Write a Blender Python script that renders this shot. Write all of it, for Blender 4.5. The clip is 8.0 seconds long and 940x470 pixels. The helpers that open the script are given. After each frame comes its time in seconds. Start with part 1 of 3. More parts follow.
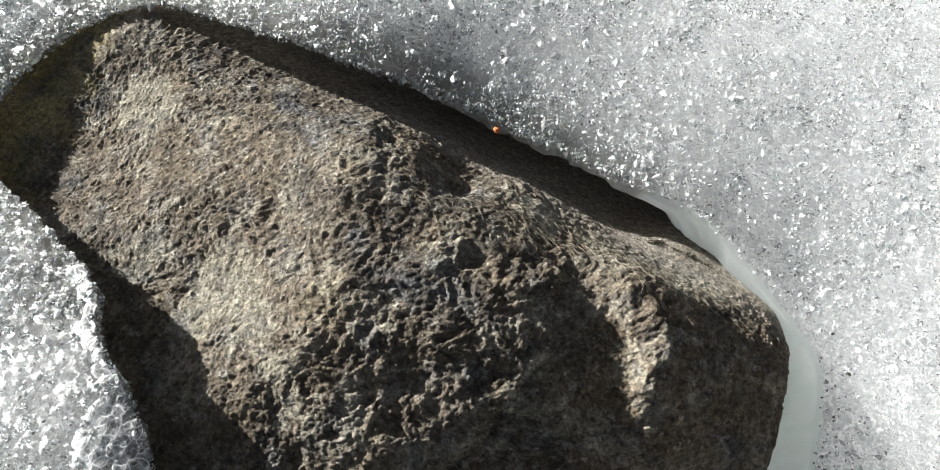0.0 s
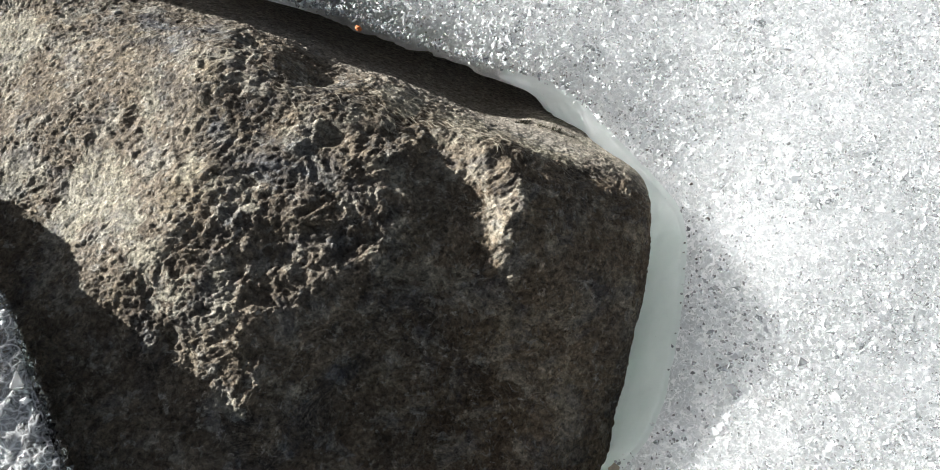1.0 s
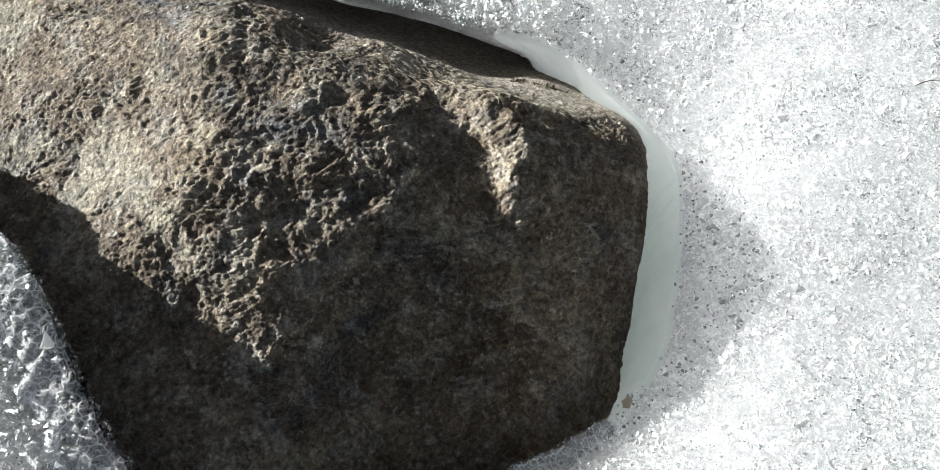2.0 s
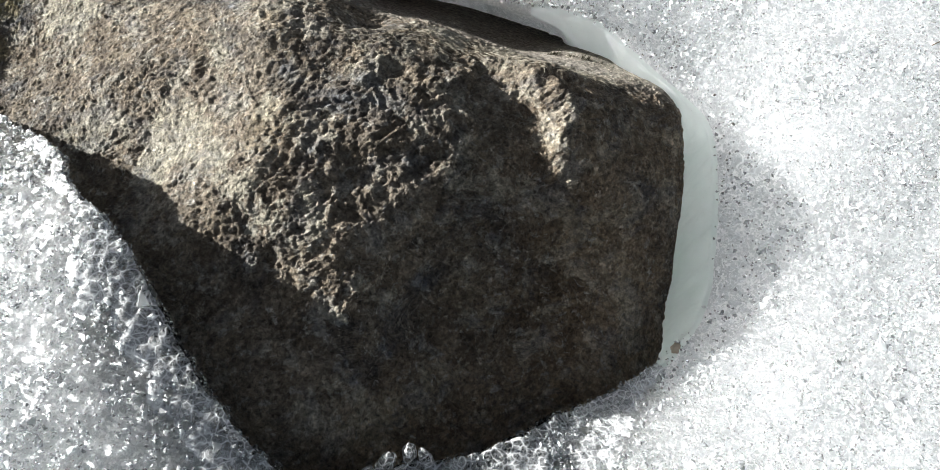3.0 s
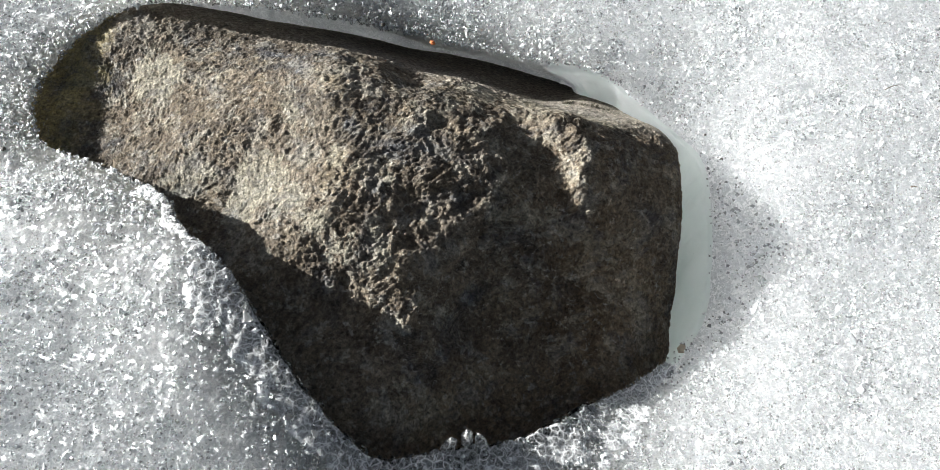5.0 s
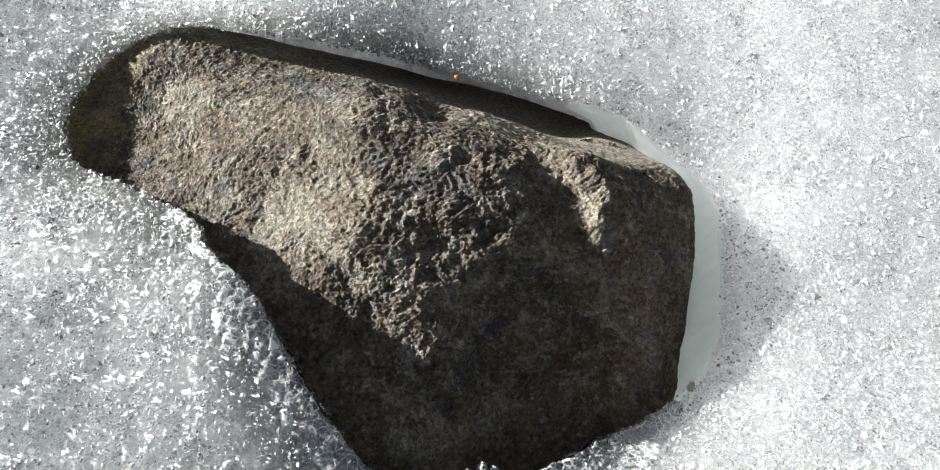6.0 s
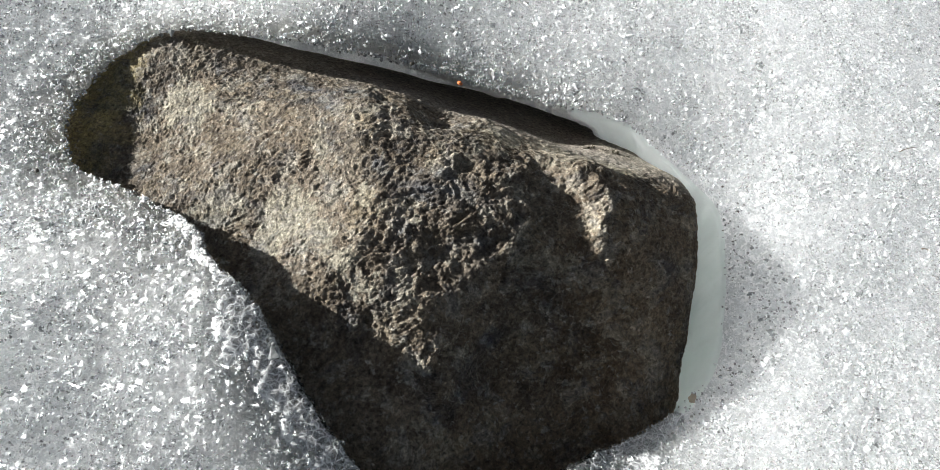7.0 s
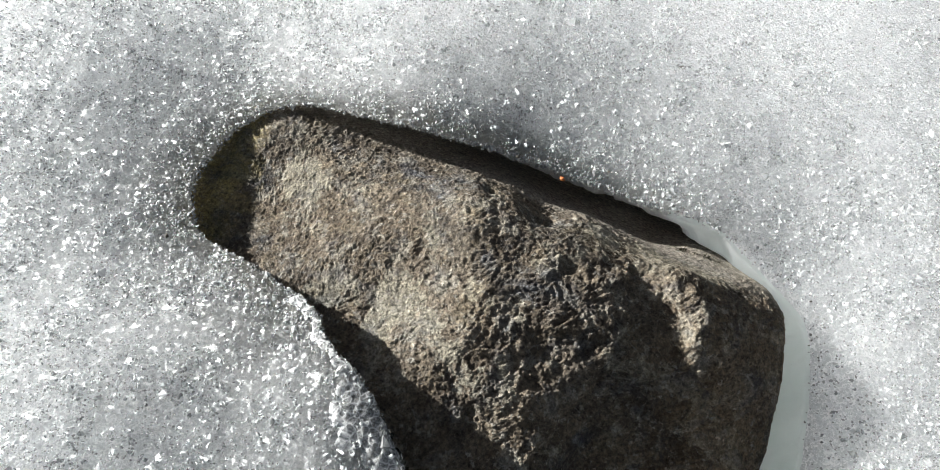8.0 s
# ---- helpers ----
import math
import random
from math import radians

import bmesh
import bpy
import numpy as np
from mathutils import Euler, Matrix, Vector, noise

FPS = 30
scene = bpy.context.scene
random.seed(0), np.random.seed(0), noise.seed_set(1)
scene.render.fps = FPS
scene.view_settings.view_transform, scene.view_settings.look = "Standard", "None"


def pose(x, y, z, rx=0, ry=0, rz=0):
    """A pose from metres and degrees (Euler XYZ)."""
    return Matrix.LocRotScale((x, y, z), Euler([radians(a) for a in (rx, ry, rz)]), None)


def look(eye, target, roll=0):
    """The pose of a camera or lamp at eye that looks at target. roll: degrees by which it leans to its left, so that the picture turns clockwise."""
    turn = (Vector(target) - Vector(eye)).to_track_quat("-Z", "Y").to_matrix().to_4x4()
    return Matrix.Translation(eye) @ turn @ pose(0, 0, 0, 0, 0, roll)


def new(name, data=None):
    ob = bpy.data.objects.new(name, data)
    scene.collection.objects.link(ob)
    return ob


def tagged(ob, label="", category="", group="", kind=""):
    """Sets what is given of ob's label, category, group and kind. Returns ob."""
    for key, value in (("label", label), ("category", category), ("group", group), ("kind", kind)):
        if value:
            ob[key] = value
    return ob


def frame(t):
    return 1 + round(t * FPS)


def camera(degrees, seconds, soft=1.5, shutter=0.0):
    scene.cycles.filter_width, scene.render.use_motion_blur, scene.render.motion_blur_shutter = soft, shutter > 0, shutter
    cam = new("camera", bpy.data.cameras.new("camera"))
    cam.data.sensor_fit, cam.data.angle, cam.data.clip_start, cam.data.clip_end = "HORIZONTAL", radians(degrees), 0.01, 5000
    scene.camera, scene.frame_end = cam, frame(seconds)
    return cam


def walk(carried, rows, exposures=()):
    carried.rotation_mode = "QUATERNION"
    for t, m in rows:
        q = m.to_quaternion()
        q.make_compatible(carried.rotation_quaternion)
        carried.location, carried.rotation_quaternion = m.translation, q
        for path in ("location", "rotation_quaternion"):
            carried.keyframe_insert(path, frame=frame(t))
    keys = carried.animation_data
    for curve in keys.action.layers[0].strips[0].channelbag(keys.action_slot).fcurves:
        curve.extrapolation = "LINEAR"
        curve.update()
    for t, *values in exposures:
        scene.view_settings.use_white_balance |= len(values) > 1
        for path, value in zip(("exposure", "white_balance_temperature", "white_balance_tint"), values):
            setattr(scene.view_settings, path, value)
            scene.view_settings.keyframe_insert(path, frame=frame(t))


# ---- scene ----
cam = camera(66.0, 8.0, soft=0.5)
PATH = [
    (0, (-0.0044, -0.0053, 0.6615), (0.0578, 0.5522, -0.1664), 8.70),
    (0.5, (0.0722, -0.0751, 0.6355), (0.1536, 0.4836, -0.1899), 6.90),
    (1, (0.1063, -0.1269, 0.6258), (0.2035, 0.4226, -0.2041), 5.65),
    (1.2, (0.1097, -0.1630, 0.5935), (0.2021, 0.3970, -0.2298), 3.48),
    (2.3, (0.0392, -0.1839, 0.6227), (0.1742, 0.3598, -0.2057), 5.67),
    (2.5, (0.0191, -0.1913, 0.6244), (0.1551, 0.3533, -0.2033), 5.40),
    (3, (-0.0091, -0.2277, 0.6266), (0.1308, 0.3169, -0.2004), 4.36),
    (3.5, (-0.0272, -0.2556, 0.6326), (0.1159, 0.2914, -0.1922), 3.54),
    (4, (-0.0485, -0.2768, 0.6710), (0.1042, 0.2754, -0.1486), 3.88),
    (4.5, (-0.0707, -0.2993, 0.7072), (0.0818, 0.2663, -0.1032), 3.00),
    (5, (-0.0882, -0.3063, 0.7457), (0.0689, 0.2694, -0.0567), 3.57),
    (5.2, (-0.0878, -0.3107, 0.7527), (0.0684, 0.2744, -0.0431), 3.38),
    (6.3, (-0.1264, -0.2818, 0.7936), (0.0386, 0.2998, -0.0030), 6.57),
    (6.5, (-0.1269, -0.2807, 0.7955), (0.0383, 0.2988, -0.0026), 6.53),
    (7, (-0.1195, -0.2745, 0.7887), (0.0445, 0.3076, -0.0077), 6.61),
    (7.5, (-0.1552, -0.2510, 0.8173), (-0.0077, 0.3397, 0.0240), 6.83),
    (8, (-0.2218, -0.1994, 0.8887), (-0.0964, 0.4037, 0.1009), 8.33),
]
# seconds, stops, white balance
EXPOSURES = [(0.0, 1.51, 6200, 8), (1.0, 1.71, 6150, 8), (3.0, 1.80, 6100, 8), (4.5, 1.72, 6100, 8), (6.5, 1.59, 6150, 8), (7.5, 1.55, 6150, 8), (8.0, 1.38, 6150, 8)]
walk(cam, [(t, look(eye, target, roll)) for t, eye, target, roll in PATH], EXPOSURES)

# ---------------------------------------------------------------- light
SUN_AZIMUTH, SUN_ELEVATION = 153.0, 15.6  # degrees: anticlockwise from +x, above the level

world = bpy.data.worlds.new("open_sky")
scene.world = world
world.use_nodes = True
wn = world.node_tree
sky = wn.nodes.new("ShaderNodeTexSky")
sky.sky_type = "NISHITA"
sky.sun_disc = False
sky.air_density, sky.dust_density, sky.ozone_density = 0.8, 3.0, 0.6
sky.sun_elevation = radians(SUN_ELEVATION)
sky.sun_rotation = radians(90.0 - SUN_AZIMUTH)
haze = wn.nodes.new("ShaderNodeHueSaturation")  # thin high cloud
haze.inputs["Saturation"].default_value = 0.4
wn.links.new(sky.outputs["Color"], haze.inputs["Color"])
wn.links.new(haze.outputs["Color"], wn.nodes["Background"].inputs["Color"])
wn.nodes["Background"].inputs["Strength"].default_value = 0.027

sun_data = bpy.data.lights.new("sun", "SUN")
sun_data.energy = 4.8
sun_data.angle = radians(0.55)
sun_data.color = (1.0, 0.96, 0.90)
sun = new("sun", sun_data)
sx = math.cos(radians(SUN_ELEVATION)) * math.cos(radians(SUN_AZIMUTH))
sy = math.cos(radians(SUN_ELEVATION)) * math.sin(radians(SUN_AZIMUTH))
sz = math.sin(radians(SUN_ELEVATION))
sun.matrix_basis = look((sx * 20, sy * 20, sz * 20), (0, 0, 0))


# ---------------------------------------------------------------- noise on arrays
def scatter3(ix, iy, iz, seed):
    """Three random numbers from 0 to 1 for every whole-numbered cell."""
    n = (ix.astype(np.int64) * 374761393 + iy.astype(np.int64) * 668265263 + iz.astype(np.int64) * 1274126177 + seed * 974634713) & 0xFFFFFFFF
    n = ((n ^ (n >> 13)) * 1274126177) & 0xFFFFFFFF
    n = ((n ^ (n >> 16)) * 2246822519) & 0xFFFFFFFF
    a = n ^ (n >> 15)
    b = (a * 3266489917) & 0xFFFFFFFF
    b ^= b >> 14
    c = (b * 2654435761) & 0xFFFFFFFF
    c ^= c >> 13
    return a / 4294967295.0, b / 4294967295.0, c / 4294967295.0


def grad_noise(p, size, seed=0):
    """Smooth noise, about -1 to 1, with swells of the given size in metres."""
    q = p / size
    i = np.floor(q)
    f = q - i
    w = f * f * f * (f * (f * 6 - 15) + 10)
    total = np.zeros(len(p))
    for cx in (0, 1):
        for cy in (0, 1):
            for cz in (0, 1):
                a, b, c = scatter3(i[:, 0] + cx, i[:, 1] + cy, i[:, 2] + cz, seed)
                dot = (2 * a - 1) * (f[:, 0] - cx) + (2 * b - 1) * (f[:, 1] - cy) + (2 * c - 1) * (f[:, 2] - cz)
                wx = w[:, 0] if cx else 1 - w[:, 0]
                wy = w[:, 1] if cy else 1 - w[:, 1]
                wz = w[:, 2] if cz else 1 - w[:, 2]
                total += dot * wx * wy * wz
    return total * 1.6


def fractal(p, size, octaves, seed=0, gain=0.5):
    total, amp = np.zeros(len(p)), 1.0
    for k in range(octaves):
        total += amp * grad_noise(p, size, seed + 17 * k)
        size, amp = size * 0.5, amp * gain
    return total


def cells(p, size, seed=0):
    """Distance to the nearest of a scatter of points, in units of size."""
    q = p / size
    i = np.floor(q)
    f = q - i
    best = np.full(len(p), 9.0)
    for cx in (-1, 0, 1):
        for cy in (-1, 0, 1):
            for cz in (-1, 0, 1):
                a, b, c = scatter3(i[:, 0] + cx, i[:, 1] + cy, i[:, 2] + cz, seed)
                d = (cx + a - f[:, 0]) ** 2 + (cy + b - f[:, 1]) ** 2 + (cz + c - f[:, 2]) ** 2
                np.minimum(best, d, out=best)
    return np.sqrt(best)


def swell(x, y, a, b, s):
    return np.exp(-((x - a) ** 2 + (y - b) ** 2) / (2 * s * s))


def step(v, low, high):
    u = np.clip((v - low) / (high - low), 0, 1)
    return u * u * (3 - 2 * u)


# ---------------------------------------------------------------- mesh helpers
def mesh_from(name, verts, faces, material, smooth=True):
    """A mesh from arrays; faces is an (n, 3) or (n, 4) array."""
    me = bpy.data.meshes.new(name)
    faces = np.asarray(faces, dtype=np.int32)
    k = faces.shape[1]
    me.vertices.add(len(verts))
    me.vertices.foreach_set("co", np.asarray(verts, dtype=np.float32).ravel())
    me.loops.add(faces.size)
    me.loops.foreach_set("vertex_index", faces.ravel())
    me.polygons.add(len(faces))
    me.polygons.foreach_set("loop_start", np.arange(0, faces.size, k, dtype=np.int32))
    me.polygons.foreach_set("use_smooth", np.full(len(faces), smooth))
    for m in material if isinstance(material, (list, tuple)) else (material,):
        me.materials.append(m)
    me.update(calc_edges=True)
    me.validate()
    return me


def part(name, bm, material, parent=None, label="", smooth=True):
    me = bpy.data.meshes.new(name)
    bm.to_mesh(me)
    bm.free()
    me.materials.append(material)
    me.polygons.foreach_set("use_smooth", [smooth] * len(me.polygons))
    ob = new(name, me)
    if parent is not None:
        ob.parent = parent
    if label:
        tagged(ob, label)
    return ob


def grid_faces(rows, cols, wrap=False):
    i, j = np.meshgrid(np.arange(rows - 1), np.arange(cols if wrap else cols - 1), indexing="ij")
    a = i * cols + j
    b = i * cols + (j + 1) % cols
    return np.stack([a, b, b + cols, a + cols], -1).reshape(-1, 4)


# ---------------------------------------------------------------- materials
class Nodes:
    def __init__(self, name):
        self.mat = bpy.data.materials.new(name)
        self.mat.use_nodes = True
        self.t = self.mat.node_tree
        self.bsdf = self.t.nodes["Principled BSDF"]
        self.out = self.t.nodes["Material Output"]
        self.coord = self.t.nodes.new("ShaderNodeTexCoord").outputs["Object"]

    def link(self, a, b):
        self.t.links.new(a, b)

    def put(self, value, socket):
        if isinstance(value, bpy.types.NodeSocket):
            self.link(value, socket)
        else:
            socket.default_value = value

    def noise(self, scale, detail=4.0, rough=0.55, distort=0.0, at=None):
        n = self.t.nodes.new("ShaderNodeTexNoise")
        self.link(at or self.coord, n.inputs["Vector"])
        for key, value in (("Scale", scale), ("Detail", detail), ("Roughness", rough), ("Distortion", distort)):
            n.inputs[key].default_value = value
        return n.outputs["Fac"]

    def voronoi(self, scale, feature="F1", out="Distance", at=None, randomness=1.0):
        n = self.t.nodes.new("ShaderNodeTexVoronoi")
        n.feature = feature
        self.link(at or self.coord, n.inputs["Vector"])
        n.inputs["Scale"].default_value = scale
        n.inputs["Randomness"].default_value = randomness
        return n.outputs[out]

    def ramp(self, fac, *stops):
        n = self.t.nodes.new("ShaderNodeValToRGB")
        e = n.color_ramp.elements
        while len(e) < len(stops):
            e.new(0.5)
        for el, (p, c) in zip(e, stops):
            el.position = p
            el.color = (*c, 1) if isinstance(c, tuple) else (c, c, c, 1)
        self.link(fac, n.inputs["Fac"])
        return n.outputs["Color"]

    def mix(self, fac, a, b, blend="MIX"):
        n = self.t.nodes.new("ShaderNodeMix")
        n.data_type, n.blend_type = "RGBA", blend
        self.put(fac, n.inputs[0])
        self.put((*a, 1) if isinstance(a, tuple) else a, n.inputs[6])
        self.put((*b, 1) if isinstance(b, tuple) else b, n.inputs[7])
        return n.outputs[2]

    def maths(self, op, a, b=0.0, c=0.0):
        n = self.t.nodes.new("ShaderNodeMath")
        n.operation = op
        for k, v in enumerate((a, b, c)):
            self.put(v, n.inputs[k])
        return n.outputs[0]

    def bump(self, height, strength, distance, normal=None):
        n = self.t.nodes.new("ShaderNodeBump")
        n.inputs["Strength"].default_value = strength
        n.inputs["Distance"].default_value = distance
        self.link(height, n.inputs["Height"])
        if normal is not None:
            self.link(normal, n.inputs["Normal"])
        return n.outputs["Normal"]

    def facets(self, scale, amount, at=None):
        """The surface's normal, tipped another way in every crystal."""
        col = self.voronoi(scale, out="Color", at=at)
        geo = self.t.nodes.new("ShaderNodeNewGeometry")
        off = self.t.nodes.new("ShaderNodeVectorMath")
        off.operation = "SUBTRACT"
        self.link(col, off.inputs[0])
        off.inputs[1].default_value = (0.5, 0.5, 0.5)
        mul = self.t.nodes.new("ShaderNodeVectorMath")
        mul.operation = "MULTIPLY_ADD"
        self.link(off.outputs[0], mul.inputs[0])
        mul.inputs[1].default_value = (amount, amount, amount)
        self.link(geo.outputs["Normal"], mul.inputs[2])
        nrm = self.t.nodes.new("ShaderNodeVectorMath")
        nrm.operation = "NORMALIZE"
        self.link(mul.outputs[0], nrm.inputs[0])
        return nrm.outputs[0]

    def set(self, **values):
        for key, value in values.items():
            s = self.bsdf.inputs[key.replace("_", " ")]
            self.put((*value, 1) if isinstance(value, tuple) and len(value) == 3 and s.type == "RGBA" else value, s)
        return self.mat


# crusts of lichen on the boulder: place and radius
CRUSTS = ((-0.295, 0.385, 0.012, 0.032), (-0.195, 0.352, 0.022, 0.042), (-0.225, 0.315, 0.01, 0.026), (-0.335, 0.585, 0.015, 0.045),
          (-0.11, 0.222, 0.02, 0.017), (-0.155, 0.30, 0.026, 0.026), (-0.132, 0.263, 0.028, 0.022), (-0.094, 0.343, 0.053, 0.014),
          (-0.068, 0.322, 0.05, 0.015), (-0.06, 0.115, 0.0, 0.018), (0.12, 0.445, 0.052, 0.035), (0.20, 0.425, 0.05, 0.045),
          (0.28, 0.40, 0.03, 0.05))


def rock_material():
    n = Nodes("weathered_lichen_rock")
    broad = n.noise(7.0, 3.0)
    mid = n.noise(34.0, 6.0, 0.7)
    grain = n.noise(330.0, 4.0, 0.7)
    base = n.ramp(broad, (0.3, (0.19, 0.16, 0.125)), (0.5, (0.275, 0.24, 0.195)), (0.72, (0.36, 0.325, 0.275)))
    mott = n.ramp(mid, (0.34, (0.5, 0.46, 0.42)), (0.5, (0.98, 0.95, 0.91)), (0.68, (1.5, 1.5, 1.47)))
    col = n.mix(1.0, base, mott, "MULTIPLY")
    # pale grey-green crusts of lichen, in patches with ragged edges
    patch = n.noise(13.0, 8.0, 0.75, 0.4)
    crust = n.ramp(patch, (0.55, 0.0), (0.60, 0.85))
    ragged = n.maths("MULTIPLY", n.maths("SUBTRACT", n.noise(48.0, 6.0, 0.72), 0.5), 0.11)
    for x, y, z, r in CRUSTS:
        d = n.t.nodes.new("ShaderNodeVectorMath")
        d.operation = "DISTANCE"
        n.link(n.coord, d.inputs[0])
        d.inputs[1].default_value = (x, y, z)
        near = n.maths("SUBTRACT", 1.0, n.maths("DIVIDE", n.maths("ADD", d.outputs["Value"], ragged), r))
        crust = n.maths("MAXIMUM", crust, n.ramp(near, (0.0, 0.0), (0.16, 0.95)))
    crust_col = n.mix(n.noise(120.0, 4.0, 0.7), (0.46, 0.44, 0.35), (0.70, 0.68, 0.58))
    col = n.mix(n.maths("MULTIPLY", crust, 0.85), col, crust_col)
    blotch = n.noise(27.0, 8.0, 0.64, 0.3)
    col = n.mix(n.ramp(blotch, (0.545, 0.0), (0.575, 0.7)), col, n.mix(n.noise(90.0, 4.0, 0.7), (0.44, 0.42, 0.36), (0.66, 0.64, 0.57)))
    # small white crusts
    spots = n.noise(58.0, 5.0, 0.65, 0.3)
    col = n.mix(n.ramp(spots, (0.62, 0.0), (0.69, 0.85)), col, (0.68, 0.66, 0.61))
    # ochre and olive tints
    tint = n.noise(17.0, 4.0, 0.6)
    col = n.mix(n.ramp(tint, (0.55, 0.0), (0.75, 0.4)), col, (0.17, 0.135, 0.06))
    # the shaded front's warmth is painted into its colour; olive film at the far end
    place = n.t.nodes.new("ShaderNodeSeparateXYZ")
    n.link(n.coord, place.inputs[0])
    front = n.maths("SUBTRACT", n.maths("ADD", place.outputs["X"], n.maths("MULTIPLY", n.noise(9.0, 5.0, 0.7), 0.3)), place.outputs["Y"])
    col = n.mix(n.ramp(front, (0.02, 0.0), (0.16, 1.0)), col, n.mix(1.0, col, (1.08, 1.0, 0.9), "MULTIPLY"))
    # the olive is brightened to stand in for light through the thin snow
    film = n.maths("ADD", place.outputs["X"], n.maths("MULTIPLY", n.noise(14.0, 6.0, 0.7), 0.16))
    film = n.maths("SUBTRACT", film, n.maths("MULTIPLY", n.maths("SUBTRACT", place.outputs["Y"], 0.55), 0.25))
    col = n.mix(n.ramp(n.maths("MULTIPLY", film, -1.0), (0.345, 0.0), (0.385, 0.8)), col, n.mix(n.noise(46.0, 5.0, 0.7), (0.50, 0.41, 0.14), (0.82, 0.70, 0.36)))
    slate = n.noise(26.0, 6.0, 0.7, 0.5)
    col = n.mix(n.ramp(slate, (0.54, 0.0), (0.62, 0.55)), col, (0.20, 0.195, 0.205))
    tan = n.noise(19.0, 7.0, 0.72, 0.8)
    col = n.mix(n.ramp(tan, (0.56, 0.0), (0.63, 0.6)), col, (0.37, 0.315, 0.225))
    # blue-black and rusty stains a hand wide
    stain = n.noise(8.5, 6.0, 0.68, 0.7)
    col = n.mix(1.0, col, n.ramp(stain, (0.35, (0.50, 0.54, 0.64)), (0.47, (0.95, 0.92, 0.88)), (0.62, (1.12, 1.06, 0.98))), "MULTIPLY")
    # thin pale veins that wander over it
    vein = n.noise(15.0, 5.0, 0.6, 2.4)
    col = n.mix(n.ramp(vein, (0.475, 0.0), (0.497, 0.4), (0.503, 0.4), (0.525, 0.0)), col, (0.42, 0.37, 0.29))
    # the back is smooth bare stone, paler than the crusted top
    bare = n.maths("ADD", n.maths("ADD", place.outputs["Y"], n.maths("MULTIPLY", place.outputs["X"], 0.55)), n.maths("MULTIPLY", n.maths("SUBTRACT", n.noise(30.0, 6.0, 0.7), 0.5), 0.07))
    col = n.mix(n.ramp(bare, (0.525, 0.0), (0.565, 0.8)), col, n.mix(n.noise(22.0, 6.0, 0.7, 0.6), (0.40, 0.345, 0.28), (0.72, 0.65, 0.55)))
    # scabs of pale and of black crust, a few millimetres wide
    scab = n.noise(84.0, 6.0, 0.68, 0.6)
    col = n.mix(n.ramp(scab, (0.58, 0.0), (0.64, 0.7)), col, (0.56, 0.53, 0.46))
    black = n.noise(71.0, 6.0, 0.7, 0.9)
    col = n.mix(n.ramp(black, (0.59, 0.0), (0.66, 0.55)), col, (0.11, 0.095, 0.085))
    col = n.mix(1.0, col, (0.72, 0.715, 0.71), "MULTIPLY")
    # the single grains of the stone, light and dark, and finer ones between them
    bend = n.t.nodes.new("ShaderNodeMixRGB")
    bend.blend_type = "ADD"
    bend.inputs["Fac"].default_value = 0.006
    n.link(n.coord, bend.inputs["Color1"])
    shake = n.t.nodes.new("ShaderNodeTexNoise")
    shake.inputs["Scale"].default_value = 160.0
    shake.inputs["Detail"].default_value = 4.0
    n.link(n.coord, shake.inputs["Vector"])
    n.link(shake.outputs["Color"], bend.inputs["Color2"])
    one = n.maths("ADD", n.voronoi(240.0, "F1", "Color", bend.outputs["Color"]), 0.0)
    col = n.mix(1.0, col, n.ramp(one, (0.1, 0.78), (0.45, 0.98), (0.9, 1.25)), "MULTIPLY")
    col = n.mix(1.0, col, n.ramp(grain, (0.3, 0.78), (0.5, 1.0), (0.72, 1.22)), "MULTIPLY")
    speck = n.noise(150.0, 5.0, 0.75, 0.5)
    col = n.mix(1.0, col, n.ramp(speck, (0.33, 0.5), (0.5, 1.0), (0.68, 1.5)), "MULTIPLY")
    # hollows darkened and crests lightened in the colour, standing in for relief shading
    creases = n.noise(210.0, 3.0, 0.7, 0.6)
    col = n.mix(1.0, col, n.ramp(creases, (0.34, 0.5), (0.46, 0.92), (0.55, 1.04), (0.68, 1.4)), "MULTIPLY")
    h1 = n.noise(95.0, 6.0, 0.72)
    nrm = n.bump(h1, 0.8, 0.0028)
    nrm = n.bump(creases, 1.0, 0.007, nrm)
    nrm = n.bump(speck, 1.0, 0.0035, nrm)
    nrm = n.bump(grain, 1.0, 0.0014, nrm)
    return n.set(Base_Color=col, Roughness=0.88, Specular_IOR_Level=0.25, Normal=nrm)


